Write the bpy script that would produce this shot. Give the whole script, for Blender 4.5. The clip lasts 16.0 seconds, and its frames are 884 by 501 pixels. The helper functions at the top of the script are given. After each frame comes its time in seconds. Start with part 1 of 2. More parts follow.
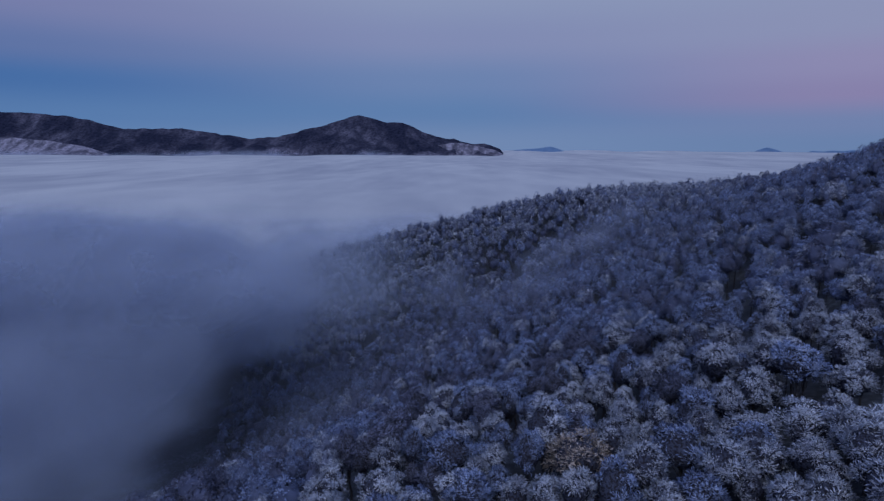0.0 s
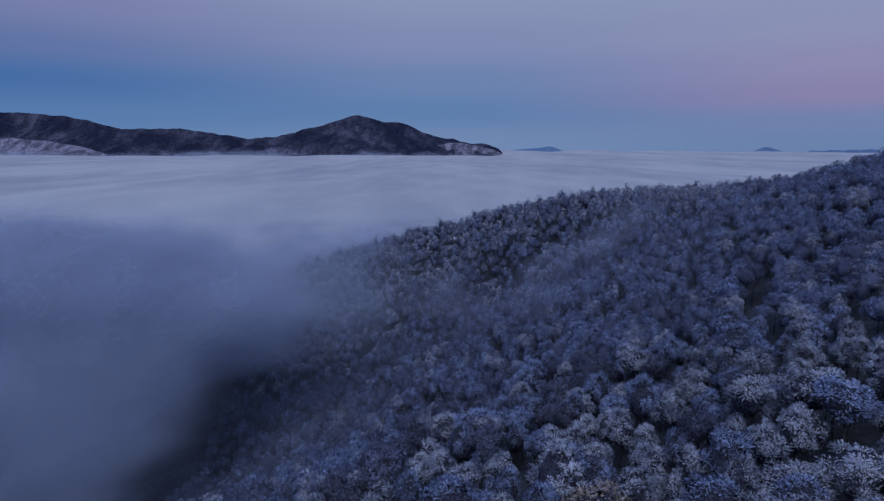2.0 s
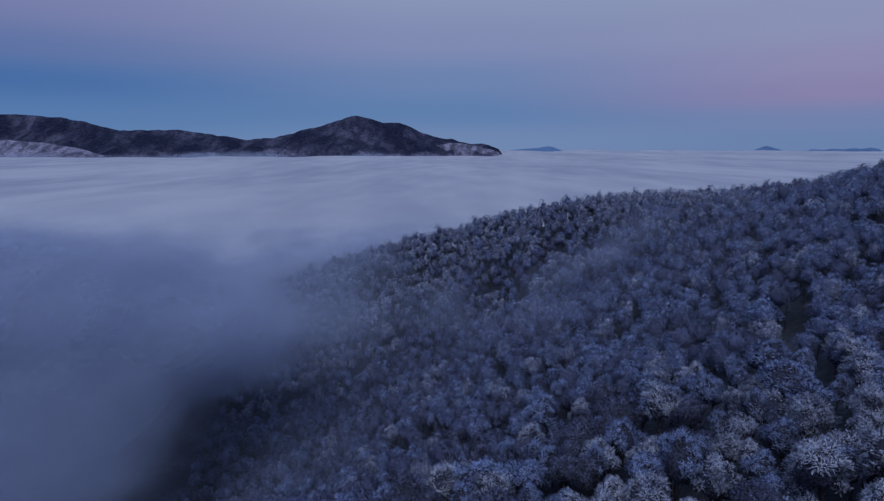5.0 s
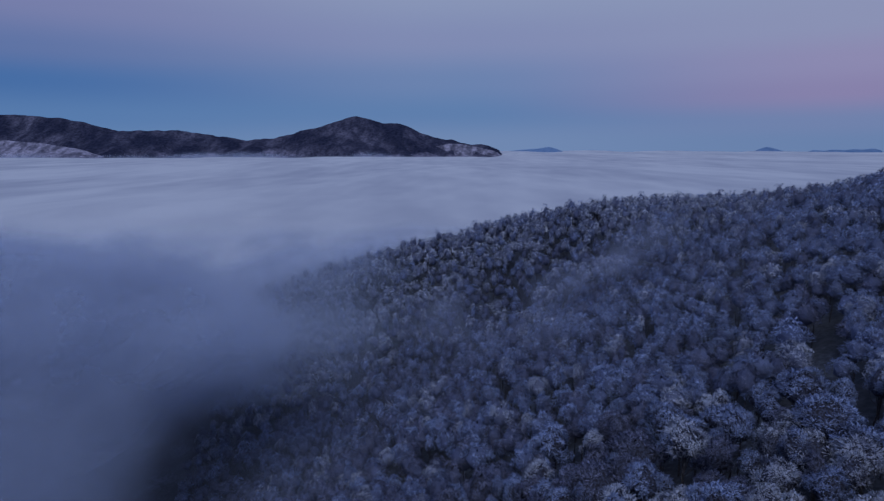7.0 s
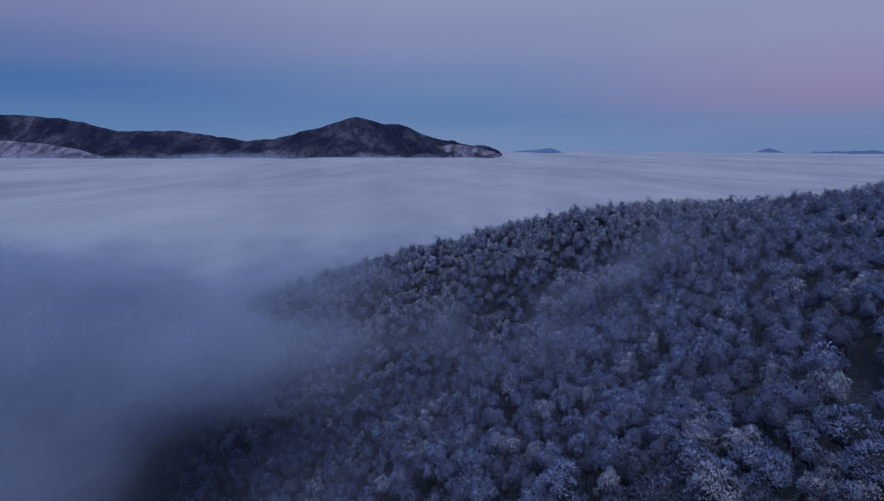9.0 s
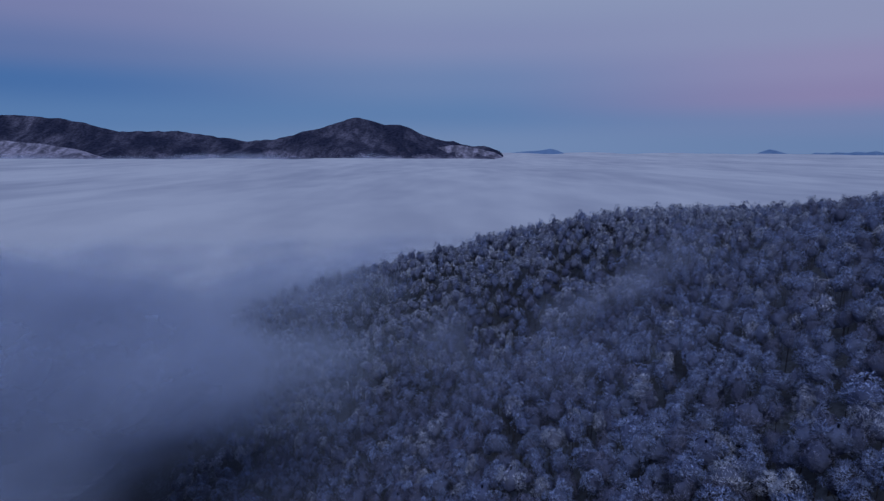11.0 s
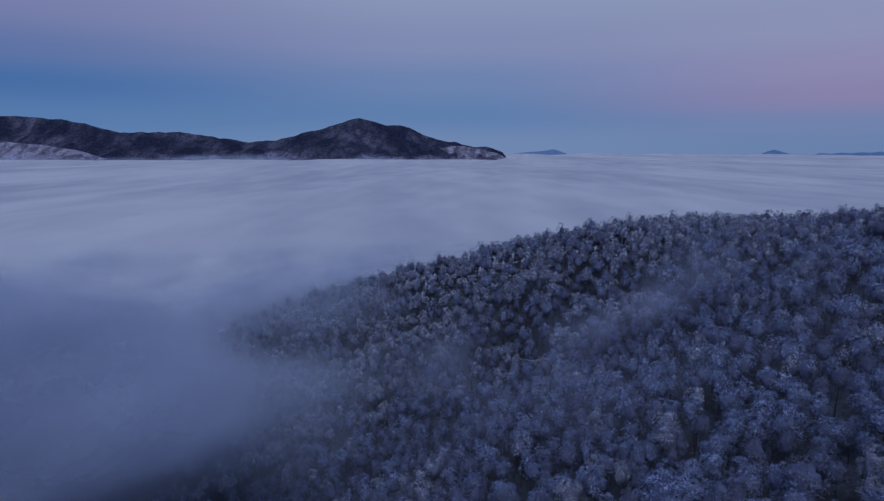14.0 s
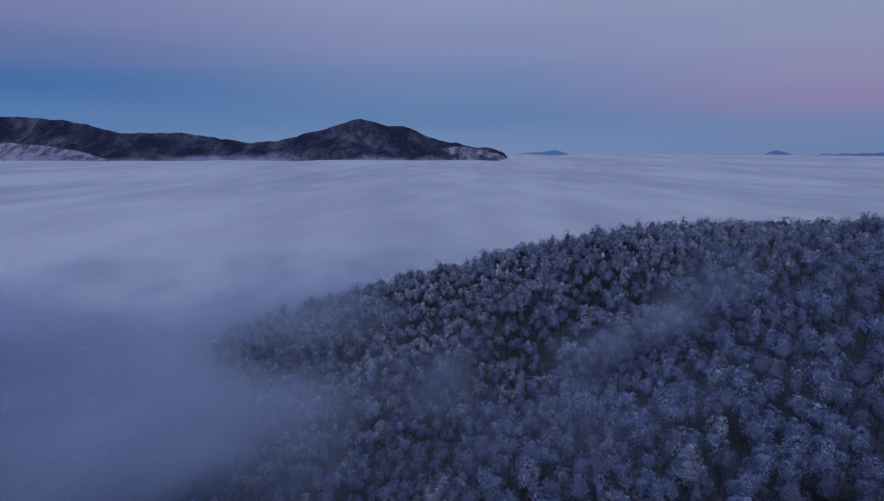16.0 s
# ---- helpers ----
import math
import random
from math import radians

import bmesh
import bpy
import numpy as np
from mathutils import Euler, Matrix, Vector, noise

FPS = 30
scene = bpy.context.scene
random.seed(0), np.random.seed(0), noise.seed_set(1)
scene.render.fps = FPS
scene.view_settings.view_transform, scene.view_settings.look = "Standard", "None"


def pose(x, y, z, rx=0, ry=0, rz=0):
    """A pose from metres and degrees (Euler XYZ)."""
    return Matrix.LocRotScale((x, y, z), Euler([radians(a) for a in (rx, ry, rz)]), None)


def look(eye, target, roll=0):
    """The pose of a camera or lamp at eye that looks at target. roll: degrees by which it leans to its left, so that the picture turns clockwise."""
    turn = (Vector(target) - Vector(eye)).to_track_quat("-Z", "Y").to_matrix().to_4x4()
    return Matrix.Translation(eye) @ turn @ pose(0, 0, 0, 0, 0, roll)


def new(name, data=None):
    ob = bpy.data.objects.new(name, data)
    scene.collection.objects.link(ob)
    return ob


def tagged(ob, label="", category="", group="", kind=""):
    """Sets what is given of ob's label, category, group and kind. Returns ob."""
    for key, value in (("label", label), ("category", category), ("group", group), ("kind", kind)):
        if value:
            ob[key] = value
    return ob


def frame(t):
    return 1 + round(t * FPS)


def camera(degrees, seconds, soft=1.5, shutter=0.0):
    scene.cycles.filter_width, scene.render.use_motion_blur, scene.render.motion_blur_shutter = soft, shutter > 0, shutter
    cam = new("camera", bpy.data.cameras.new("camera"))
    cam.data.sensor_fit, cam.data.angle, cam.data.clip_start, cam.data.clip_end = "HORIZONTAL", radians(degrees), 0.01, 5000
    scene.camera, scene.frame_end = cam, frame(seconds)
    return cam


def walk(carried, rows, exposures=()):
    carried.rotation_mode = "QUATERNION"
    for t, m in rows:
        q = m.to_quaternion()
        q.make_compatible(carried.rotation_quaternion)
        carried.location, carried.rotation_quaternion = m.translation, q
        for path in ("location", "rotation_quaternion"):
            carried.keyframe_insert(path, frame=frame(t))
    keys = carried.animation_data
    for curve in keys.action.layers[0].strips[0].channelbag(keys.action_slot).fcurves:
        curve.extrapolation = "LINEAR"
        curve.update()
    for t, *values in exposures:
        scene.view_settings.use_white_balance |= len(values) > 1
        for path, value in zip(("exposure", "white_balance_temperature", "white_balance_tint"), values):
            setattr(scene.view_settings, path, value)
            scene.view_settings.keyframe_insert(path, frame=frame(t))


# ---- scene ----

# ---------------------------------------------------------------- camera
cam = camera(73.0, 16.0, soft=1.35)
# seconds, eye, pitch, roll and yaw in degrees
FLIGHT = [
    (0, -1.33, -1.88, 54.33, -10.142, 0.10, -0.050),
    (1, -1.39, 3.30, 54.92, -10.157, 0.10, -0.112),
    (2, -1.32, 8.56, 55.39, -10.171, 0.04, -0.148),
    (3, -1.18, 13.83, 55.80, -10.177, -0.06, -0.169),
    (4, -1.03, 19.07, 56.19, -10.174, -0.14, -0.181),
    (5, -0.88, 24.27, 56.60, -10.161, -0.18, -0.189),
    (6, -0.76, 29.44, 57.04, -10.139, -0.18, -0.192),
    (7, -0.66, 34.59, 57.51, -10.110, -0.15, -0.191),
    (8, -0.58, 39.76, 58.01, -10.078, -0.11, -0.184),
    (9, -0.49, 44.96, 58.53, -10.046, -0.06, -0.166),
    (10, -0.39, 50.23, 59.07, -10.017, -0.01, -0.137),
    (11, -0.26, 55.58, 59.62, -9.993, 0.01, -0.094),
    (12, -0.09, 61.01, 60.17, -9.975, 0.01, -0.037),
    (13, 0.10, 66.48, 60.71, -9.961, -0.01, 0.034),
    (14, 0.31, 71.94, 61.25, -9.950, -0.05, 0.113),
    (15, 0.49, 77.30, 61.81, -9.934, -0.08, 0.195),
    (16, 0.59, 82.43, 62.39, -9.904, -0.06, 0.267),
]


def flown(x, y, z, pitch, roll, yaw):
    p, a = radians(pitch), radians(yaw)
    way = Vector((-math.sin(a) * math.cos(p), math.cos(a) * math.cos(p), math.sin(p)))
    eye = Vector((x, y, z))
    return look(eye, eye + way * 2, roll)


scene.cycles.transparent_max_bounces = 96
walk(cam, [(row[0], flown(*row[1:])) for row in FLIGHT])

# ---------------------------------------------------------------- light: dusk sky and the glow behind the camera
SKY_STRENGTH = 1.06


def lin(r, g, b):
    """Linear colour from 0..255 display values."""
    return tuple(((c / 255 + 0.055) / 1.055) ** 2.4 if c > 10 else c / 3294 for c in (r, g, b)) + (1.0,)


def build_sky():
    world = bpy.data.worlds.new("dusk_sky")
    scene.world = world
    world.use_nodes = True
    nt = world.node_tree
    nt.nodes.clear()
    N, L = nt.nodes.new, nt.links.new
    out, bg = N("ShaderNodeOutputWorld"), N("ShaderNodeBackground")
    tc, sep = N("ShaderNodeTexCoord"), N("ShaderNodeSeparateXYZ")
    L(tc.outputs["Generated"], sep.inputs[0])

    def ramp(stops):
        r = N("ShaderNodeValToRGB")
        r.color_ramp.interpolation = "EASE"
        while len(r.color_ramp.elements) < len(stops):
            r.color_ramp.elements.new(0.5)
        for e, (at, rgb) in zip(r.color_ramp.elements, stops):
            e.position, e.color = at, lin(*rgb)
        L(sep.outputs["Z"], r.inputs[0])
        return r

    west = ramp([(0.0, (94, 126, 170)), (0.04, (84, 119, 167)), (0.088, (68, 106, 160)), (0.13, (92, 112, 160)), (0.185, (114, 122, 165)), (0.235, (121, 128, 168)), (0.45, (98, 117, 170)), (1.0, (108, 133, 192))])
    mid = ramp([(0.0, (108, 132, 172)), (0.05, (92, 123, 168)), (0.10, (104, 127, 170)), (0.16, (124, 135, 174)), (0.235, (133, 146, 179)), (0.45, (108, 127, 178)), (1.0, (108, 133, 192))])
    east = ramp([(0.0, (101, 125, 166)), (0.03, (109, 126, 167)), (0.068, (132, 126, 166)), (0.11, (137, 134, 172)), (0.16, (135, 142, 176)), (0.235, (135, 147, 179)), (0.45, (108, 127, 178)), (1.0, (108, 133, 192))])
    back = ramp([(0.0, (66, 80, 122)), (0.15, (72, 90, 138)), (0.5, (96, 120, 178)), (1.0, (108, 133, 194))])

    def blend(fac_from, lo, hi, a, b, axis):
        m = N("ShaderNodeMapRange")
        m.interpolation_type = "SMOOTHSTEP"
        m.inputs["From Min"].default_value, m.inputs["From Max"].default_value = lo, hi
        L(sep.outputs[axis], m.inputs["Value"])
        x = N("ShaderNodeMix")
        x.data_type = "RGBA"
        L(m.outputs[0], x.inputs["Factor"])
        L(a, x.inputs["A"])
        L(b, x.inputs["B"])
        return x.outputs["Result"]

    c = blend(None, -0.62, 0.0, west.outputs[0], mid.outputs[0], "X")
    c = blend(None, 0.02, 0.62, c, east.outputs[0], "X")
    c = blend(None, 0.5, -0.6, c, back.outputs[0], "Y")
    L(c, bg.inputs["Color"])
    bg.inputs["Strength"].default_value = SKY_STRENGTH
    L(bg.outputs[0], out.inputs["Surface"])


build_sky()
glow = new("afterglow", bpy.data.lights.new("afterglow", "SUN"))
glow.data.energy, glow.data.angle, glow.data.color = 0.95, radians(45), (0.74, 0.82, 1.0)
glow.matrix_world = look((0, 0, 0), (0.12, 0.55, -0.83))

# ---------------------------------------------------------------- terrain and noise as functions
rng = np.random.default_rng(7)
TABLE = rng.random((256, 256))


def value_noise(x, y):
    xi, yi = np.floor(x).astype(int), np.floor(y).astype(int)
    fx, fy = x - xi, y - yi
    fx, fy = fx * fx * (3 - 2 * fx), fy * fy * (3 - 2 * fy)
    a, b = TABLE[xi % 256, yi % 256], TABLE[(xi + 1) % 256, yi % 256]
    c, d = TABLE[xi % 256, (yi + 1) % 256], TABLE[(xi + 1) % 256, (yi + 1) % 256]
    return (a * (1 - fx) + b * fx) * (1 - fy) + (c * (1 - fx) + d * fx) * fy - 0.5


def fbm(x, y, octaves=4):
    total, amp = 0 * x, 1.0
    for n in range(octaves):
        total = total + amp * value_noise(x * 2**n + 17.3 * n, y * 2**n - 9.1 * n)
        amp *= 0.5
    return total


def smooth(a, b, v):
    u = np.clip((v - a) / (b - a), 0, 1)
    return u * u * (3 - 2 * u)


TREE = 10.9          # mean height of the wood
FLOOR = -75.0        # valley floor under the fog


def canopy(x, y):
    """The height of the treetops over the slope, its near spur, the hollow and the far spur."""
    u = 2.4 * np.tanh(np.maximum(x, -110) / 240.0)
    near = np.exp(-(((y - 70.6) / 77.6) ** 2))
    spur = np.exp(-(((y - 345.4 - 0.147 * x) / 77.4) ** 2))
    past = 1 / (1 + np.exp(-(y - 307.4) / 28.1))
    z = -17.3 + 57.6 * u + (28.6 - 31.5 * u) * near + (75.4 + 58.2 * u) * spur - (60.9 + 115.8 * u) * past
    z = z - 0.5 * np.maximum(-110 - x, 0) - 60 * smooth(325, 400, y) * smooth(60, -80, x)
    z = z - 6 * smooth(105, 185, x) * smooth(200, 260, y)
    z = z - 6.0 * np.exp(-(((x - 40) / 45) ** 2) - ((y - 242) / 22) ** 2) - 4.0 * np.exp(-(((x + 8) / 20) ** 2) - ((y - 292) / 18) ** 2)
    z = z + 5.5 * np.exp(-(((x - 4) / 26) ** 2) - ((y - 177) / 26) ** 2)
    z = z + 3.0 * smooth(15, -30, x) * np.exp(-(((y - 330) / 40) ** 2))
    z = z - 1.8 * np.exp(-(((x - 124) / 24) ** 2) - ((y - 288) / 34) ** 2)
    z = z + 62 * np.exp(-(((x - 330) / 120) ** 2) - ((y - 480) / 90) ** 2)
    return z


def ground_z(x, y):
    g = canopy(x, y) - TREE + 3.0 * fbm(x / 60, y / 60, 3)
    away = smooth(420, 900, np.hypot(x, y - 150))
    g = g * (1 - away) + FLOOR * away
    return np.log1p(np.exp(np.clip((g - FLOOR) / 6, -30, 30))) * 6 + FLOOR


# ---------------------------------------------------------------- materials
def material(name):
    m = bpy.data.materials.new(name)
    m.use_nodes = True
    nt = m.node_tree
    return m, nt, nt.nodes["Principled BSDF"], nt.nodes.new, nt.links.new


def noise_node(nt, scale, detail=4, vector=None):
    n = nt.nodes.new("ShaderNodeTexNoise")
    n.inputs["Scale"].default_value, n.inputs["Detail"].default_value = scale, detail
    if vector is not None:
        nt.links.new(vector, n.inputs["Vector"])
    return n.outputs["Fac"]


def ramp_node(nt, value, stops):
    r = nt.nodes.new("ShaderNodeValToRGB")
    while len(r.color_ramp.elements) < len(stops):
        r.color_ramp.elements.new(0.5)
    for e, (at, rgb) in zip(r.color_ramp.elements, stops):
        e.position, e.color = at, (*rgb, 1)
    nt.links.new(value, r.inputs[0])
    return r.outputs[0]


def mix_node(nt, fac, a, b):
    m = nt.nodes.new("ShaderNodeMix")
    m.data_type = "RGBA"
    for value, socket in ((fac, m.inputs["Factor"]), (a, m.inputs["A"]), (b, m.inputs["B"])):
        if hasattr(value, "links"):
            nt.links.new(value, socket)
        else:
            socket.default_value = value
    return m.outputs["Result"]


def math_node(nt, op, a, b=0.0):
    m = nt.nodes.new("ShaderNodeMath")
    m.operation = op
    for value, socket in ((a, m.inputs[0]), (b, m.inputs[1])):
        if hasattr(value, "links"):
            nt.links.new(value, socket)
        else:
            socket.default_value = value
    return m.outputs[0]


def frost_material(name, bare, pale, blue):
    """Rime on sprays of fine twigs: mostly frosted, some bare bark, whole stands barer than others."""
    m, nt, bsdf, N, L = material(name)
    geo, info = N("ShaderNodeNewGeometry"), N("ShaderNodeObjectInfo")
    half = tuple(0.5 * (p + b) for p, b in zip(pale, blue))
    rime = ramp_node(nt, geo.outputs["Random Per Island"], [(0.0, (0.07, 0.062, 0.07)), (bare, (0.16, 0.155, 0.18)), (bare + 0.12, blue), (0.65, half), (1.0, pale)])
    stand = ramp_node(nt, noise_node(nt, 0.03, 3, geo.outputs["Position"]), [(0.42, (0, 0, 0)), (0.7, (0.3, 0.3, 0.3))])
    each = math_node(nt, "MULTIPLY", info.outputs["Random"], 0.2)
    crust = ramp_node(nt, noise_node(nt, 0.35, 3, geo.outputs["Position"]), [(0.36, (0.45, 0.45, 0.45)), (0.52, (0, 0, 0))])
    tree = N("ShaderNodeAttribute")
    tree.attribute_name = "bare_share"
    each = math_node(nt, "ADD", each, tree.outputs["Fac"])
    f = math_node(nt, "ADD", math_node(nt, "ADD", stand, each), crust)
    c = mix_node(nt, math_node(nt, "MINIMUM", f, 0.92), rime, (0.09, 0.10, 0.16, 1))
    grain = noise_node(nt, 2.6, 5, geo.outputs["Position"])
    open_twigs = ramp_node(nt, grain, [(0.32, (0.5, 0.5, 0.5)), (0.44, (0, 0, 0))])
    c = mix_node(nt, open_twigs, c, (0.05, 0.05, 0.08, 1))
    L(c, bsdf.inputs["Base Color"])
    bump = N("ShaderNodeBump")
    bump.inputs["Strength"].default_value, bump.inputs["Distance"].default_value = 0.6, 0.3
    L(grain, bump.inputs["Height"])
    L(bump.outputs[0], bsdf.inputs["Normal"])
    bsdf.inputs["Roughness"].default_value = 0.8
    bsdf.inputs["Specular IOR Level"].default_value = 0.15
    return m


def branch_material():
    """The dense mass of fine branches inside a crown, bark with thin frost."""
    m, nt, bsdf, N, L = material("branch_mass")
    geo = N("ShaderNodeNewGeometry")
    f = noise_node(nt, 3.5, 6, geo.outputs["Position"])
    tone = ramp_node(nt, geo.outputs["Random Per Island"], [(0.0, (0.06, 0.06, 0.08)), (0.6, (0.11, 0.12, 0.17)), (1.0, (0.18, 0.20, 0.28))])
    c = mix_node(nt, ramp_node(nt, f, [(0.42, (0.0, 0.0, 0.0)), (0.56, (1.0, 1.0, 1.0))]), (0.035, 0.03, 0.035, 1), tone)
    L(c, bsdf.inputs["Base Color"])
    bump = N("ShaderNodeBump")
    bump.inputs["Strength"].default_value, bump.inputs["Distance"].default_value = 0.9, 0.3
    L(f, bump.inputs["Height"])
    L(bump.outputs[0], bsdf.inputs["Normal"])
    bsdf.inputs["Roughness"].default_value = 0.9
    bsdf.inputs["Specular IOR Level"].default_value = 0.1
    return m


def leaf_material():
    m, nt, bsdf, N, L = material("dry_tan_leaves")
    geo = N("ShaderNodeNewGeometry")
    L(ramp_node(nt, geo.outputs["Random Per Island"], [(0.0, (0.12, 0.08, 0.06)), (0.5, (0.48, 0.36, 0.27)), (1.0, (0.72, 0.62, 0.54))]), bsdf.inputs["Base Color"])
    bsdf.inputs["Roughness"].default_value = 0.8
    return m


def bark_material():
    m, nt, bsdf, N, L = material("bark")
    tc = N("ShaderNodeTexCoord")
    mp = N("ShaderNodeMapping")
    mp.inputs["Scale"].default_value = (6, 6, 1.2)
    L(tc.outputs["Object"], mp.inputs["Vector"])
    f = noise_node(nt, 1.5, 5, mp.outputs[0])
    L(ramp_node(nt, f, [(0.3, (0.02, 0.017, 0.017)), (0.6, (0.06, 0.05, 0.05)), (0.78, (0.25, 0.25, 0.27))]), bsdf.inputs["Base Color"])
    bump = N("ShaderNodeBump")
    bump.inputs["Strength"].default_value, bump.inputs["Distance"].default_value = 0.6, 0.05
    L(f, bump.inputs["Height"])
    L(bump.outputs[0], bsdf.inputs["Normal"])
    bsdf.inputs["Roughness"].default_value = 0.9
    return m


def floor_material():
    m, nt, bsdf, N, L = material("frosted_forest_floor")
    geo = N("ShaderNodeNewGeometry")
    a, b = noise_node(nt, 0.06, 5, geo.outputs["Position"]), noise_node(nt, 0.9, 6, geo.outputs["Position"])
    v = math_node(nt, "ADD", math_node(nt, "MULTIPLY", a, 0.6), math_node(nt, "MULTIPLY", b, 0.4))
    L(ramp_node(nt, v, [(0.36, (0.02, 0.02, 0.022)), (0.52, (0.05, 0.052, 0.06)), (0.68, (0.13, 0.145, 0.17))]), bsdf.inputs["Base Color"])
    bump = N("ShaderNodeBump")
    bump.inputs["Strength"].default_value, bump.inputs["Distance"].default_value = 0.5, 0.3
    L(b, bump.inputs["Height"])
    L(bump.outputs[0], bsdf.inputs["Normal"])
    bsdf.inputs["Roughness"].default_value = 0.95
    return m


def mountain_material(name, line, pale_low, pale_high):
    """Far woods: dark bare forest above, rimed woods below the line that the fog reached, and pale ravines."""
    m, nt, bsdf, N, L = material(name)
    geo, sep, mp = N("ShaderNodeNewGeometry"), N("ShaderNodeSeparateXYZ"), N("ShaderNodeMapping")
    L(geo.outputs["Position"], sep.inputs[0])
    mp.inputs["Scale"].default_value = (1, 0.6, 0.35)
    mp.inputs["Rotation"].default_value = (0, 0.5, 0)
    L(geo.outputs["Position"], mp.inputs["Vector"])
    big, fine = noise_node(nt, 0.0035, 6, geo.outputs["Position"]), noise_node(nt, 0.06, 5, geo.outputs["Position"])
    h = math_node(nt, "ADD", sep.outputs["Z"], math_node(nt, "MULTIPLY", math_node(nt, "SUBTRACT", big, 0.5), -260.0))
    h = math_node(nt, "DIVIDE", math_node(nt, "SUBTRACT", h, line), 100.0)
    low = ramp_node(nt, h, [(0.0, (0.9, 0.9, 0.9)), (0.3, (0.0, 0.0, 0.0))])
    streak = ramp_node(nt, noise_node(nt, 0.0075, 5, mp.outputs[0]), [(0.46, (0, 0, 0)), (0.74, (0.4, 0.4, 0.4))])
    ravine = N("ShaderNodeAttribute")
    ravine.attribute_name = "ravine"
    f = math_node(nt, "MAXIMUM", low, math_node(nt, "ADD", streak, math_node(nt, "MULTIPLY", ravine.outputs["Fac"], 0.22)))
    patch = ramp_node(nt, noise_node(nt, 0.022, 5, mp.outputs[0]), [(0.40, (0.35, 0.35, 0.35)), (0.58, (1.0, 1.0, 1.0))])
    f = math_node(nt, "MULTIPLY", f, patch)
    dark = ramp_node(nt, fine, [(0.3, (0.016, 0.018, 0.032)), (0.7, (0.042, 0.044, 0.072))])
    pale = ramp_node(nt, fine, [(0.3, pale_low), (0.7, pale_high)])
    L(mix_node(nt, f, dark, pale), bsdf.inputs["Base Color"])
    bsdf.inputs["Roughness"].default_value = 1.0
    bsdf.inputs["Specular IOR Level"].default_value = 0.0
    return m


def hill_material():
    m, nt, bsdf, N, L = material("distant_haze_tinted_hill")
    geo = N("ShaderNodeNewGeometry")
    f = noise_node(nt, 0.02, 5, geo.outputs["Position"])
    # dark far woods; the blue of distance haze is painted into their base colour
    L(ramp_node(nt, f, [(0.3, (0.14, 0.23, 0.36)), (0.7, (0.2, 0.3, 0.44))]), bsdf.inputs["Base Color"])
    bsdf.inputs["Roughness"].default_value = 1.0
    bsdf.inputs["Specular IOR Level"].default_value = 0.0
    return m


def sea_material():
    m, nt, bsdf, N, L = material("fog_top")
    geo = N("ShaderNodeNewGeometry")
    mp = N("ShaderNodeMapping")
    mp.inputs["Scale"].default_value = (0.0036, 0.0011, 0.004)
    L(geo.outputs["Position"], mp.inputs["Vector"])
    f = noise_node(nt, 1.0, 3, mp.outputs[0])
    g = noise_node(nt, 5.0, 2, mp.outputs[0])
    v = math_node(nt, "ADD", math_node(nt, "MULTIPLY", f, 0.62), math_node(nt, "MULTIPLY", g, 0.38))
    L(ramp_node(nt, v, [(0.36, (0.46, 0.45, 0.46)), (0.60, (0.64, 0.615, 0.585))]), bsdf.inputs["Base Color"])
    bsdf.inputs["Roughness"].default_value = 1.0
    bsdf.inputs["Specular IOR Level"].default_value = 0.0
    return m


def mist_material(name, grain, low, colour):
    """Thin sheets of mist: how dense each is comes from the sheet, broken up by a fine noise."""
    m, nt, bsdf, N, L = material(name)
    nt.nodes.remove(bsdf)
    geo, att = N("ShaderNodeNewGeometry"), N("ShaderNodeAttribute")
    att.attribute_name = "mist_amount"
    f = noise_node(nt, grain, 5, geo.outputs["Position"])
    f = math_node(nt, "MAXIMUM", math_node(nt, "MULTIPLY", math_node(nt, "SUBTRACT", f, low), 1 / (0.5 - low)), 0.0)
    depth = math_node(nt, "MULTIPLY", math_node(nt, "MULTIPLY", att.outputs["Fac"], f), -1.0)
    a = math_node(nt, "SUBTRACT", 1.0, math_node(nt, "POWER", math.e, depth))
    dif, tra, both, clear, out = N("ShaderNodeBsdfDiffuse"), N("ShaderNodeBsdfTranslucent"), N("ShaderNodeMixShader"), N("ShaderNodeBsdfTransparent"), N("ShaderNodeMixShader")
    for s in (dif, tra):
        s.inputs["Color"].default_value = (*colour, 1)
    both.inputs[0].default_value = 0.4
    L(dif.outputs[0], both.inputs[1])
    L(tra.outputs[0], both.inputs[2])
    L(a, out.inputs[0])
    L(clear.outputs[0], out.inputs[1])
    L(both.outputs[0], out.inputs[2])
    L(out.outputs[0], nt.nodes["Material Output"].inputs["Surface"])
    return m


RIMES = [frost_material("heavy_rime", 0.05, (0.95, 0.93, 0.96), (0.70, 0.74, 0.88)),
         frost_material("rime", 0.10, (0.66, 0.74, 0.96), (0.31, 0.40, 0.68)),
         frost_material("thin_rime", 0.3, (0.42, 0.42, 0.56), (0.17, 0.18, 0.28))]
BRANCHES = branch_material()
BARK, LITTER = bark_material(), floor_material()
TAN = leaf_material()
FAR_WOODS, RIMED_WOODS = mountain_material("far_woods", -25.0, (0.13, 0.12, 0.16), (0.36, 0.32, 0.38)), mountain_material("rimed_woods", 95.0, (0.22, 0.20, 0.24), (0.52, 0.46, 0.52))
HAZE_TINTED_HILL, FOG_TOP = hill_material(), sea_material()
MIST = mist_material("valley_mist", 0.035, 0.2, (0.48, 0.525, 0.635))
VEIL = mist_material("slope_mist", 0.07, 0.28, (0.42, 0.45, 0.58))


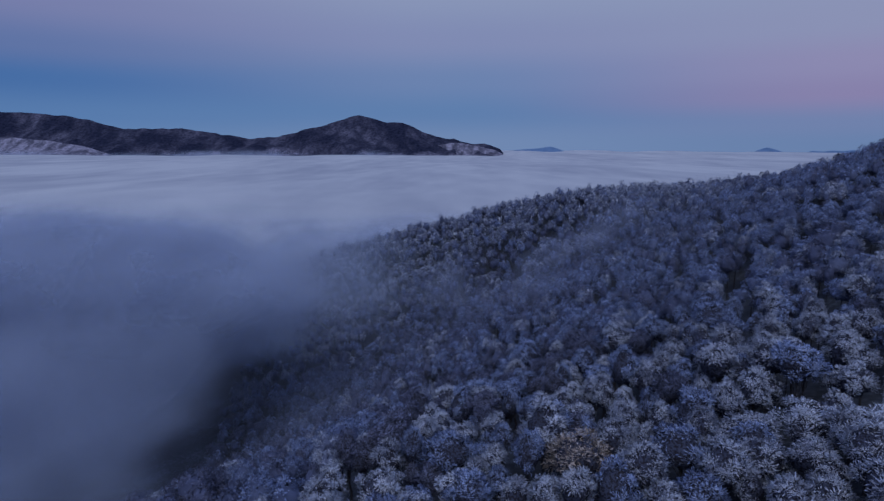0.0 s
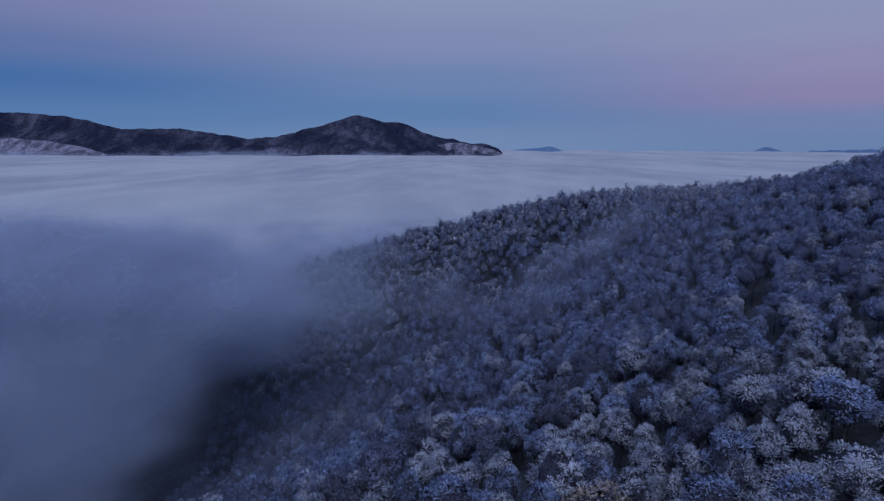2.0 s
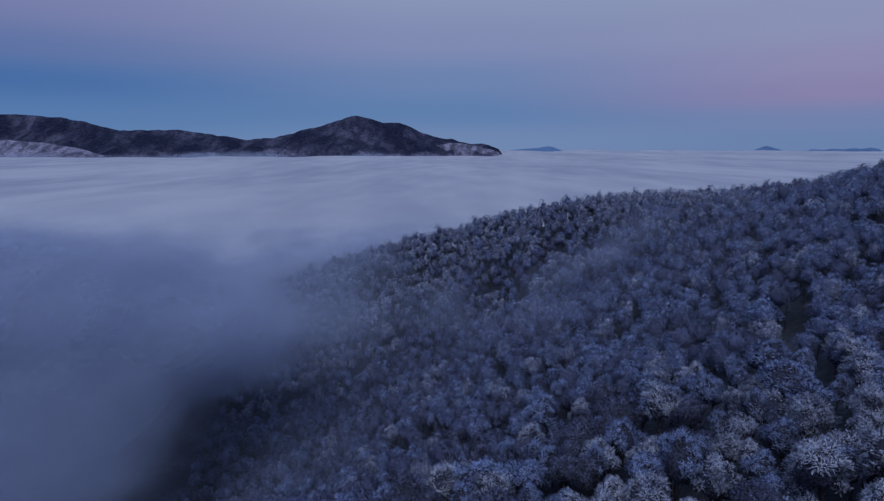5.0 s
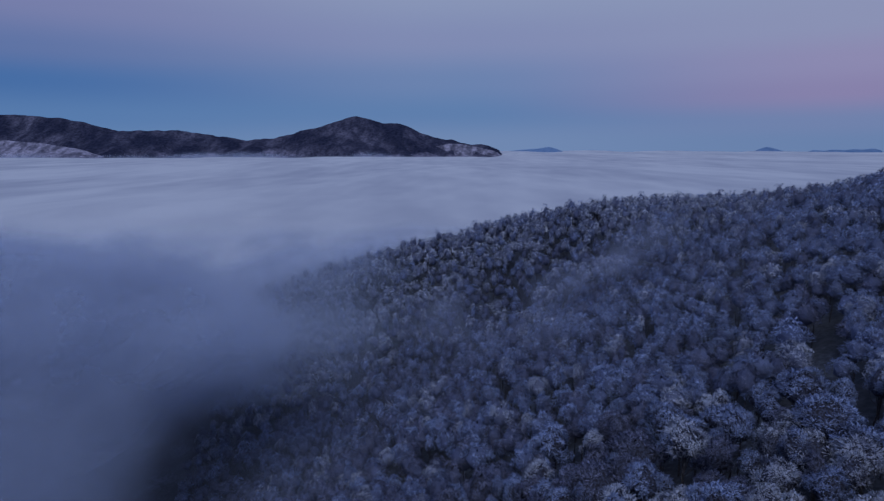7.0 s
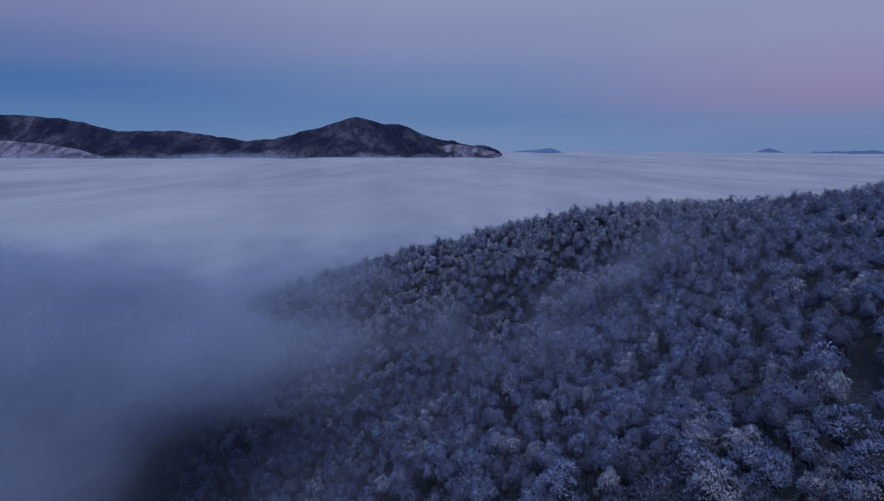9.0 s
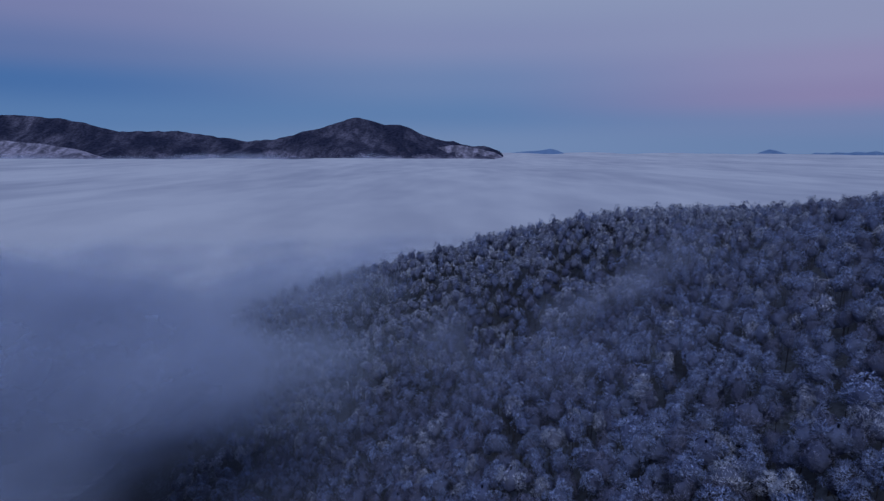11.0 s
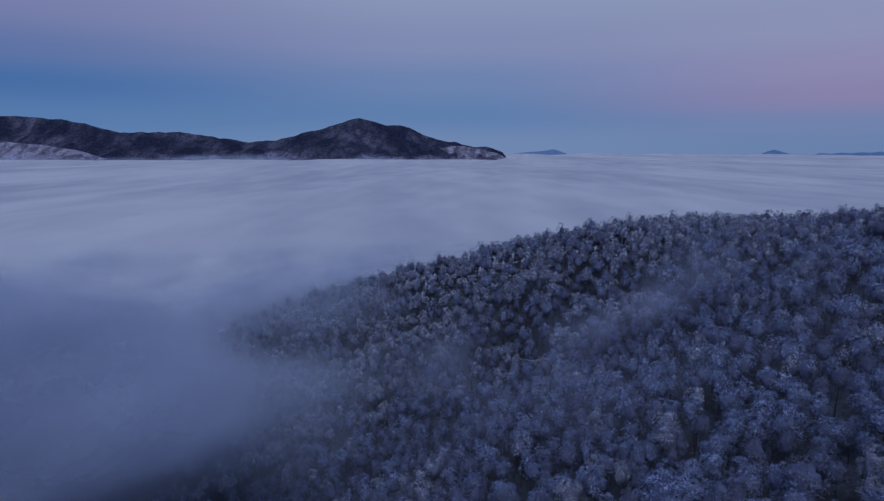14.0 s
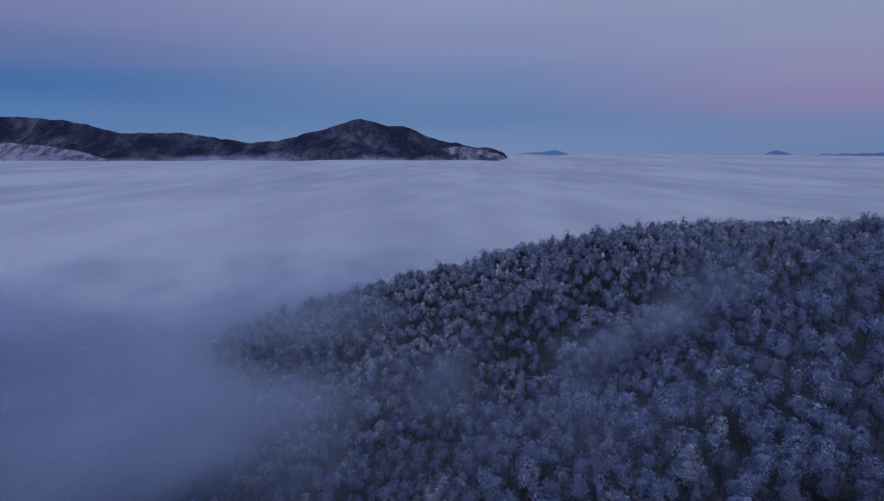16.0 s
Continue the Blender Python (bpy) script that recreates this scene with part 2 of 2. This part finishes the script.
def mesh_of(name, verts, faces, mat, shade=True):
    me = bpy.data.meshes.new(name)
    verts = np.asarray(verts, np.float32)
    faces = np.asarray(faces, np.int32)
    n, k = faces.shape
    me.vertices.add(len(verts))
    me.vertices.foreach_set("co", verts.ravel())
    me.loops.add(n * k)
    me.loops.foreach_set("vertex_index", faces.ravel())
    me.polygons.add(n)
    me.polygons.foreach_set("loop_start", np.arange(n, dtype=np.int32) * k)
    me.polygons.foreach_set("use_smooth", np.full(n, shade))
    me.update(calc_edges=True)
    me.validate()
    me.materials.append(mat)
    return me


def with_amount(me, name, values):
    me.attributes.new(name, "FLOAT", "POINT").data.foreach_set("value", np.asarray(values, np.float32).ravel())
    return me


def soften(me, normals):
    """Shade the sprays of a crown by the way its clumps face."""
    me.normals_split_custom_set_from_vertices(normals)
    return me


def grid_faces(rows, cols, first=0):
    a = (np.arange(rows - 1)[:, None] * cols + np.arange(cols - 1)[None]).ravel() + first
    return np.stack([a, a + 1, a + cols + 1, a + cols], 1)


# ---------------------------------------------------------------- the ground, one sheet to the horizon
def spaced(lo, fine_lo, fine_hi, hi, step, grow=1.25):
    mid = np.arange(fine_lo, fine_hi + 0.1, step)
    below, above, s = [fine_lo], [fine_hi], step
    while below[-1] > lo or above[-1] < hi:
        s *= grow
        below.append(max(lo, below[-1] - s))
        above.append(min(hi, above[-1] + s))
    return np.unique(np.r_[below, mid, above])


def build_ground():
    xs, ys = spaced(-4950, -150, 420, 4950, 4.0), spaced(-4950, -60, 600, 4950, 4.0)
    X, Y = np.meshgrid(xs, ys)
    Z = ground_z(X, Y)
    ob = new("ground", mesh_of("ground", np.stack([X.ravel(), Y.ravel(), Z.ravel()], 1), grid_faces(len(ys), len(xs)), LITTER))
    tagged(ob, "dark leaf litter with thin frost on a steep wooded mountainside", "ground", kind="structure")


build_ground()


# ---------------------------------------------------------------- the sea of fog
def fog_level(x, y):
    r = np.hypot(x, y)
    far = smooth(300, 1500, r)
    z = 5.0 * (1 - far) * fbm(x / 90, y / 60, 3) + 12.0 * (0.4 + 0.6 * far) * fbm(x / 300 + 3.1, y / 700 - 1.7, 3)
    dip = 28 * smooth(2600, 3700, y) * (1 - smooth(250, 520, x))
    trough = 16 * np.exp(-(((x + 170) / 90) ** 2) - ((y - 345) / 60) ** 2)
    return z - 1.0 - dip - trough


def basin(x, y):
    """1 over the hollow beside the slope, where the fog is too thin to close."""
    d = np.hypot((x + 2) / 188.0, (y - 165) / 168.0)
    return 1 - smooth(0.72, 1.25, d)


def build_fog_sea():
    az = np.radians(np.r_[np.arange(-180, -50, 3.0), np.arange(-50, 50, 0.5), np.arange(50, 180.1, 3.0)])
    rad = 40 * (4960 / 40) ** np.linspace(0, 1, 190)
    A, R = np.meshgrid(az, rad)
    X, Y = R * np.sin(A), R * np.cos(A)
    Z = fog_level(X, Y) - 120 * basin(X, Y)
    ob = new("fog_sea", mesh_of("fog_sea", np.stack([X.ravel(), Y.ravel(), Z.ravel()], 1), grid_faces(len(rad), len(az)), FOG_TOP))
    tagged(ob, "pale blue-grey sea of fog filling the valley to the horizon", "fog", kind="structure")


build_fog_sea()


# ---------------------------------------------------------------- far mountains
def ridge_profile(x, points):
    px, pz = np.array(points).T
    return np.interp(x, px, pz)


def build_range(name, label, x0, x1, y, depth, points, rough, step=14.0, mat=None, base=-60.0):
    """A mountain range along x, with spurs and ravines running down from its crest."""
    xs = np.arange(x0, x1 + step, step)
    v = np.linspace(-1, 1, 61)
    X, V = np.meshgrid(xs, v)
    crest = ridge_profile(X, points)
    crest = crest + rough * 0.22 * fbm(X / 90, 0 * X + y, 4)
    bend = 130 * fbm(X / 700, V * 0.0 + y * 0.01, 2)
    drop = np.abs(V) ** 0.85
    spur = 1 - np.abs(2 * fbm(X / 260 + 0.8 * V, V * 1.1 + y, 4)) * 1.6
    spur2 = 1 - np.abs(2 * fbm(X / 110 - 1.2 * V, V * 2.0 + 5 + y, 3)) * 1.6
    Z = base + (crest - base) * (1 - drop) + rough * (0.8 * spur + 0.35 * spur2 - 0.7) * drop * (1 - np.abs(V) ** 3) * np.clip((crest - base) / 120, 0.1, 1.3)
    Z = np.minimum(Z, crest + 2) - 90 * (np.abs(V) > 0.999)
    Y = y + bend + V * depth
    me = mesh_of(name, np.stack([X.ravel(), Y.ravel(), Z.ravel()], 1), grid_faces(len(v), len(xs)), mat or FAR_WOODS)
    ob = new(name, with_amount(me, "ravine", smooth(0.6, -0.1, 0.6 * spur + 0.4 * spur2)))
    return tagged(ob, label, "mountain", group="mountains beyond the fog")


build_range("mountain", "dark wooded peak with rimed lower slopes above the fog", -1560, 420, 4000, 560,
            [(-1560, -20), (-1300, 40), (-1180, 84), (-980, 125), (-790, 172), (-690, 198), (-620, 222), (-548, 238), (-470, 216), (-420, 204), (-250, 182), (-130, 130), (40, 84), (180, 62), (300, 44), (385, 14), (420, -25)], 62)
build_range("mountain_range", "long dark wooded ridge with pale ravines beyond the fog", -3700, -1050, 4250, 560,
            [(-3700, 300), (-3350, 288), (-3150, 275), (-2900, 262), (-2560, 236), (-2380, 200), (-2200, 152), (-2000, 150), (-1850, 158), (-1700, 140), (-1560, 118), (-1400, 92), (-1250, 90), (-1050, 20)], 60)
build_range("foothill", "rime-white wooded foothill at the edge of the fog", -3500, -1980, 3650, 260,
            [(-3500, 100), (-2900, 98), (-2600, 92), (-2300, 62), (-2120, 34), (-1980, -15)], 30, mat=RIMED_WOODS)
build_range("foothill", "pale rimed spur at the foot of the dark peak", -330, 400, 3780, 170,
            [(-330, -20), (-200, 14), (-60, 40), (60, 60), (150, 56), (250, 36), (340, 14), (400, -20)], 22, mat=RIMED_WOODS)
# the low hills on the horizon take their haze from the material's colour
build_range("distant_hill", "long low haze-blue hill on the horizon", 480, 980, 4700, 120,
            [(480, -30), (540, 2), (640, 12), (760, 20), (840, 34), (890, 22), (980, -14)], 6, mat=HAZE_TINTED_HILL)
build_range("distant_hill", "small haze-blue hilltop standing out of the far fog", 2340, 2640, 4600, 100,
            [(2340, -20), (2390, 6), (2430, 20), (2470, 30), (2510, 22), (2570, 6), (2640, -15)], 6, step=8, mat=HAZE_TINTED_HILL)
build_range("distant_hill", "thin line of low haze-blue hills on the horizon", 2720, 3330, 4500, 90,
            [(2720, -20), (2780, 6), (2860, 0), (2920, 8), (3000, 4), (3060, 12), (3140, 8), (3220, 17), (3290, 6), (3330, -15)], 5, step=8, mat=HAZE_TINTED_HILL)


# ---------------------------------------------------------------- trees
def tube(path, radii, sides=6):
    """Rings along a path, as vertices and quads."""
    path = np.asarray(path, float)
    verts, faces = [], []
    for n, (p, r) in enumerate(zip(path, radii)):
        d = path[min(n + 1, len(path) - 1)] - path[max(n - 1, 0)]
        d = d / (np.linalg.norm(d) + 1e-9)
        side = np.cross(d, (0.31, 0.95, 0.1))
        side /= np.linalg.norm(side)
        up = np.cross(d, side)
        a = np.linspace(0, 2 * np.pi, sides, endpoint=False)[:, None]
        verts.append(p + r * (np.cos(a) * side + np.sin(a) * up))
        if n:
            i, b = np.arange(sides), (n - 1) * sides
            j = (i + 1) % sides
            faces.append(np.stack([b + i, b + j, b + sides + j, b + sides + i], 1))
    return np.concatenate(verts), np.concatenate(faces)


def join(pieces):
    """Several sets of arrays (vertices, faces, more by vertex) as one."""
    at, faces = 0, []
    for piece in pieces:
        faces.append(piece[1] + at)
        at += len(piece[0])
    return (np.concatenate([p[0] for p in pieces]), np.concatenate(faces), *(np.concatenate(more) for more in list(zip(*pieces))[2:]))


def unit(v):
    return v / (np.linalg.norm(v, axis=-1, keepdims=True) + 1e-9)


def tree_shape(r, height, radius, clumps, sprays, long, wide, body=(7, 11), fine=True):
    """A bare broadleaf tree: trunk and limbs, a dark heart of fine branches, and clumps of rimed sprays round its dome."""
    lean = r.normal(0, 0.4, 2)
    rise, fall = r.uniform(0.27, 0.36) * height, 0.25 * height
    heart = np.array([lean[0], lean[1], height - rise])
    zs = np.linspace(0, height - rise * 0.75, 7 if fine else 3)
    trunk = np.stack([heart[0] * (zs / height) ** 1.5, heart[1] * (zs / height) ** 1.5, zs], 1)
    trunk[1:-1, :2] += r.normal(0, 0.09, (len(zs) - 2, 2))
    wood = [tube(np.vstack([trunk[:1] - (0, 0, 0.8), trunk]), np.linspace(0.24, 0.05, len(zs) + 1) * height / 12, 6 if fine else 3)]
    # clumps over the dome
    n = np.arange(clumps)
    up = 1 - 1.2 * (n + 0.4) / clumps
    turn = n * 2.39996 + r.normal(0, 0.4, clumps)
    flat = np.sqrt(np.clip(1 - up * up, 0, 1))
    ways = unit(np.stack([flat * np.cos(turn), flat * np.sin(turn), up], 1) + r.normal(0, 0.16, (clumps, 3)))
    tall = np.where(ways[:, 2] > 0, rise, fall)
    size = np.stack([0 * tall + radius, 0 * tall + radius, tall], 1)
    ball = radius * r.uniform(0.34, 0.52, clumps) * (14 / clumps) ** 0.35
    middle = heart + ways * size * r.uniform(0.58, 0.84, (clumps, 1))
    if fine:
        for k in range(0, clumps, 2):
            start = trunk[int(r.integers(3, 6))]
            mid = (start + middle[k]) / 2 + (0, 0, -0.3) + r.normal(0, 0.15, 3)
            wood.append(tube([start, mid, middle[k]], [0.08, 0.05, 0.02], 3))
    # the dense mass of fine branches, swelling at each clump
    rows, cols = body
    e, a = np.meshgrid(np.linspace(1.45, -0.9, rows), np.linspace(0, 2 * np.pi, cols, endpoint=False), indexing="ij")
    a = a + np.arange(rows)[:, None] * np.pi / cols
    way = np.stack([np.cos(e) * np.cos(a), np.cos(e) * np.sin(a), np.sin(e)], -1).reshape(-1, 3)
    tall = np.where(way[:, 2] > 0, rise, fall)
    swell = np.exp(-(1 - way @ ways.T) / 0.07).max(1)
    share = (0.56 + 0.26 * swell + r.uniform(-0.05, 0.08, len(way))) if fine else (0.50 + 0.30 * swell + r.uniform(-0.06, 0.08, len(way)))
    shell = heart + way * np.stack([0 * tall + radius, 0 * tall + radius, tall], 1) * share[:, None]
    i, j = np.meshgrid(np.arange(rows - 1), np.arange(cols), indexing="ij")
    p, q = (i * cols + j).ravel(), (i * cols + (j + 1) % cols).ravel()
    mass = (shell, np.concatenate([np.stack([p, p + cols, q + cols], 1), np.stack([p, q + cols, q], 1)]), unit(way + r.normal(0, 0.25, way.shape)), np.full(len(way), 0.80))
    # sprays of rimed twigs, fanning out of each clump
    pick = r.choice(clumps, sprays, p=ball**2 / np.sum(ball**2))
    d = unit(unit(r.normal(0, 1, (sprays, 3))) + 0.55 * ways[pick] + (0, 0, 0.3))
    foot = middle[pick] + d * ball[pick, None] * r.uniform(0.35, 0.85 if fine else 0.75, (sprays, 1))
    along = unit(0.7 * d + 0.65 * unit(np.cross(d, r.normal(0, 1, d.shape))) + (0, 0, 0.2))
    side = unit(np.cross(d + r.normal(0, 0.3, d.shape), along))
    ln = long * r.uniform(0.5, 1.25, (sprays, 1))
    w = wide * r.uniform(0.5, 1.3, (sprays, 1))
    tri = np.stack([foot, foot + along * ln + side * w, foot + along * ln * r.uniform(0.55, 0.95, (sprays, 1)) - side * w], 1)
    inward = np.sum(np.cross(tri[:, 1] - tri[:, 0], tri[:, 2] - tri[:, 0]) * d, 1) < 0
    tri[inward] = tri[inward][:, ::-1]
    facing = unit(0.5 * d + 0.7 * ways[pick] + r.normal(0, 0.22, d.shape))
    crown = (tri.reshape(-1, 3), np.arange(3 * sprays).reshape(-1, 3), np.repeat(facing, 3, 0), np.zeros(3 * sprays))
    return join(wood), mass, crown if fine else join([crown, mass])


def forest_places():
    """Where the trees stand: a jittered field, thinner where the crowns are wide."""
    r = np.random.default_rng(11)
    places, rows, y = [], [], 36.0
    while y < 560:
        step = 5.0 - 1.1 * float(smooth(90, 260, y))
        rows.append((y, step))
        y += 0.87 * step
    for row, (y, step) in enumerate(rows):
        for x in np.arange(-130, 440, step) + (row % 2) * step / 2:
            px, py = x + r.uniform(-0.42, 0.42) * step, y + r.uniform(-0.42, 0.42) * step
            size = step / 4.7 * float(np.clip(r.lognormal(0, 0.24), 0.6, 1.55))
            tall = float(np.clip(r.normal(0.98, 0.10) + 0.12 * (size - 1), 0.72, 1.2))
            yaw, pick, keep = r.uniform(0, 360), r.integers(0, 1000), r.random()
            if px > 0.77 * (py + 4) + 8 or px < -0.70 * py - 5:
                continue
            c = float(canopy(np.array(px), np.array(py)))
            if c < -60 or px < -95 or py > 358 + 0.2 * max(px - 60, 0) + (120 if 170 < px < 420 else 0) or keep < 0.025 or (px < -60 and keep < 0.3) or px > 330:
                continue
            if 122 < py < 160 and abs(px - 62 - (py - 128) * 0.75) < 2.6:      # a lane without trees
                continue
            places.append((px, py, size, tall, yaw, int(pick)))
    return places


def rime_kind(x, y, pick):
    """0: thick rime, 1: some, 2: little. The open spurs are whitest, the sheltered hollow barest."""
    chance = (pick * 37 % 101) / 101
    hollow = min(max((y - 0.35 * x - 62) / 45, 0.0), 1.0)
    few, none = 0.75 - 0.67 * hollow, 0.97 - 0.2 * hollow - 0.3 * hollow * min(max((45 - x) / 50, 0.0), 1.0)
    if y >= 245:
        few, none = (0.4, 0.7) if y < 275 else (0.75, 0.93)
    return 0 if chance < few else 1 if chance < none else 2


def build_forest():
    places = forest_places()
    r = np.random.default_rng(5)
    near_kinds, kinds = [], ([], [], [])
    for n in range(10):
        wood, mass, (verts, faces, facing, _) = tree_shape(r, r.uniform(9.8, 12.4), r.uniform(1.9, 2.7), int(r.integers(15, 22)), 2900, 0.42, 0.047, (8, 12))
        looks = [soften(mesh_of("crown", verts, faces, mat), facing) for mat in RIMES]
        near_kinds.append((mesh_of("trunk", *wood, BARK), mesh_of("branch_mass", *mass[:2], BRANCHES), looks))
    for n in range(8):
        h, s = r.uniform(9.8, 12.4), r.uniform(1.95, 2.65)
        kinds[0].append(tree_shape(r, h, s, int(r.integers(13, 18)), 1500, 0.42, 0.052, (7, 10), False))
        kinds[1].append(tree_shape(r, h, s, int(r.integers(10, 14)), 420, 0.50, 0.088, (5, 8), False))
        kinds[2].append(tree_shape(r, h, s, int(r.integers(8, 11)), 170, 0.54, 0.14, (4, 7), False))
    # the stretch of the slope that the camera flies over: single trees
    order = sorted(places, key=lambda p: math.hypot(p[0] - 32, 0.8 * (p[1] - 70)) + (1000 if p[0] < -45 or p[1] < 48 else 0))
    oak = min(((p[0], p[1]) for p in order[:300]), key=lambda p: math.hypot(p[0] - 17.2, p[1] - 68.0))
    labels = ["rime-white bare broadleaf tree on the steep slope", "frosted bare tree with a wide domed crown among others", "bare hardwood tree thick with hoarfrost on the mountainside"]
    for n, (x, y, size, tall, yaw, pick) in enumerate(order[:300]):
        base = new("tree")
        base.matrix_world = pose(x, y, float(ground_z(np.array(x), np.array(y))), 0, 0, yaw)
        base.scale = (size, size, tall)
        tagged(base, labels[pick % 3], "tree", "frosted trees on the slope")
        trunk, mass, crown = near_kinds[pick % 10]
        crown = crown[rime_kind(x, y, pick)]
        if (x, y) == oak:
            base["label"] = "bare oak holding tan dry leaves among white trees"
            crown = crown.copy()
            crown.materials[0] = TAN
        for name, me in (("trunk", trunk), ("branch_mass", mass), ("crown", crown)):
            part = new(name, me)
            part.parent = base
    wood, crowns = [], ([], [], [])
    for x, y, size, tall, yaw, pick in order[300:]:
        (wv, wf), _, (cv, cf, cn, cb) = kinds[0 if y < 180 else 1 if y < 285 else 2][pick % 8]
        a = radians(yaw)
        turn = np.array([[math.cos(a), math.sin(a), 0], [-math.sin(a), math.cos(a), 0], [0, 0, 1]])
        move = np.array([x, y, float(ground_z(np.array(x), np.array(y)))])
        scale = np.array([size, size, tall])
        crowns[rime_kind(x, y, pick)].append(((cv * scale) @ turn + move, cf, cn @ turn, cb + 0.3 * (pick * 53 % 97 / 97) ** 2))
        wood.append(((wv * scale) @ turn + move, wf))
    wood_ob = new("forest", mesh_of("forest", *join(wood), BARK))
    tagged(wood_ob, "frosted bare woods covering the far side of the slope", "forest", kind="stuff")
    for mat, group, label in zip(RIMES, crowns, ("crowns thick with white rime", "crowns with grey-white rime", "barer brownish crowns")):
        verts, faces, facing, bare = join(group)
        crown_ob = new("crowns", soften(with_amount(mesh_of("crowns", verts, faces, mat), "bare_share", bare), facing))
        crown_ob.parent = wood_ob
        tagged(crown_ob, label, kind="stuff")
    print("trees", len(places))


build_forest()


# ---------------------------------------------------------------- mist in the hollow and on the slope
def build_mist(name, label, mat, xs, heights, starts, sheet, density):
    """Many thin sheets, each leaning back at 45 degrees, that together fill the mist's body. Each holds how much mist there is between it and the next."""
    X, H = np.meshgrid(xs, heights)
    f = grid_faces(len(heights), len(xs))
    verts, faces, amounts = [], [], []
    for n, start in enumerate(starts):
        Y = start + H + 2.5 * fbm(X / 37 + 3.7 * n, H / 21 - 1.3 * n, 2)
        Z = sheet(X, Y, H)
        d = density(X, Y, Z, H) * (starts[1] - starts[0]) * 0.8
        used = d.ravel()[f].max(1) > 0.003
        verts.append(np.stack([X.ravel(), Y.ravel(), Z.ravel()], 1))
        faces.append(f[used] + n * X.size)
        amounts.append(d.ravel())
    verts, faces, amounts = np.concatenate(verts), np.concatenate(faces), np.concatenate(amounts)
    kept, back = np.unique(faces, return_inverse=True)
    me = mesh_of(name, verts[kept], back.reshape(faces.shape), mat)
    return tagged(new(name, with_amount(me, "mist_amount", amounts[kept])), label, "fog", kind="stuff")


def bank_top(x, y):
    """The top of the fog over the valley, which sinks in the open hollow beside the slope."""
    hollow = smooth(-135, -80, x) * (1 - smooth(238, 290, y))
    behind = smooth(-150, -85, x) * smooth(230, 262, y) * (1 - smooth(292, 350, y))
    return 4 + 0.9 * fog_level(x, y) + 7 * fbm(x / 55 + 9, y / 55, 3) - 50 * np.maximum(hollow, 0.33 * behind) + 5 * smooth(300, 335, y) * (1 - smooth(-10, 45, x))


# billows: centre, radii, how dense by the metre
BILLOWS = [((-110, 205, 4), (72, 44, 26), 0.10), ((-67, 194, 5), (26, 26, 15), 0.06), ((-99, 156, -8), (42, 32, 22), 0.024),
           ((-190, 245, 2), (70, 55, 20), 0.08), ((-92, 108, -20), (34, 38, 15), 0.010), ((-22, 252, -8), (48, 18, 9), 0.006), ((-52, 300, 0), (42, 30, 9), 0.013)]


def bank_density(X, Y, Z, H):
    d = 0.06 * smooth(0.0, 14.0, bank_top(X, Y) - Z)
    rough = 0.34 * fbm(X / 46 + 0.016 * Z, Y / 46 + 0.02 * Z, 4) + 0.22 * fbm(X / 25 + 7, Z / 15 + 0.03 * Y, 3)
    for (x, y, z), (a, b, c), dense in BILLOWS:
        far = np.sqrt(((X - x) / a) ** 2 + ((Y - y) / b) ** 2 + ((Z - z) / c) ** 2) + rough
        d = np.maximum(d, dense * (0.8 * smooth(1.04, 0.84, far) + 0.2 * smooth(1.35, 0.9, far)))
    d = np.maximum(d, 0.0013 * smooth(4, -24, Z) * (1 - smooth(10, 60, X)))
    edge = smooth(-255, -200, X) * (1 - smooth(20, 90, X)) * smooth(40, 80, Y) * (1 - smooth(400, 450, Y))
    return d * edge


build_mist("fog_bank", "soft billowing fog bank lying in the hollow beside the slope", MIST,
           np.arange(-260, 96, 5.0), np.arange(-44, 38, 3.0), np.arange(20, 470, 5.0), lambda X, Y, H: H, bank_density)


def veil_density(X, Y, Z, H):
    puff = smooth(-0.08, 0.35, fbm(X / 26 + 0.03 * H, Y / 22 + 4.2 + 0.04 * H, 4))
    trail = 0.027 * np.exp(-(((X - 40) / 46) ** 4) - ((Y - 238 + 0.12 * X) / 22) ** 2)
    low = 0.004 * np.exp(-(((X - 15) / 45) ** 2) - ((Y - 195) / 40) ** 2)
    thin = 0.0013 * smooth(95, 190, Y) * (1 - smooth(70, 130, X)) * (1 - smooth(250, 280, Y))
    return ((trail + low) * puff + thin) * smooth(-8, -1, H) * (1 - smooth(4, 15, H))


build_mist("mist_wisps", "thin wisps of mist drifting over the frosted treetops", VEIL,
           np.arange(-60, 132, 4.0), np.arange(-8, 16.1, 2.0), np.arange(90, 300, 5.0), lambda X, Y, H: canopy(X, Y) + H, veil_density)


def edge_density(X, Y, Z, H):
    return 0.005 * smooth(16, -24, Z + 30 * fbm(X / 190, Y / 300, 3)) * smooth(0, -500, X) * smooth(-2900, -2200, X)


build_mist("fog_edge", "soft edge of the fog against the feet of the far mountains", MIST,
           np.arange(-3650, 901, 50.0), np.arange(-40, 41, 8.0), np.arange(3200, 3400, 50.0), lambda X, Y, H: H, edge_density)
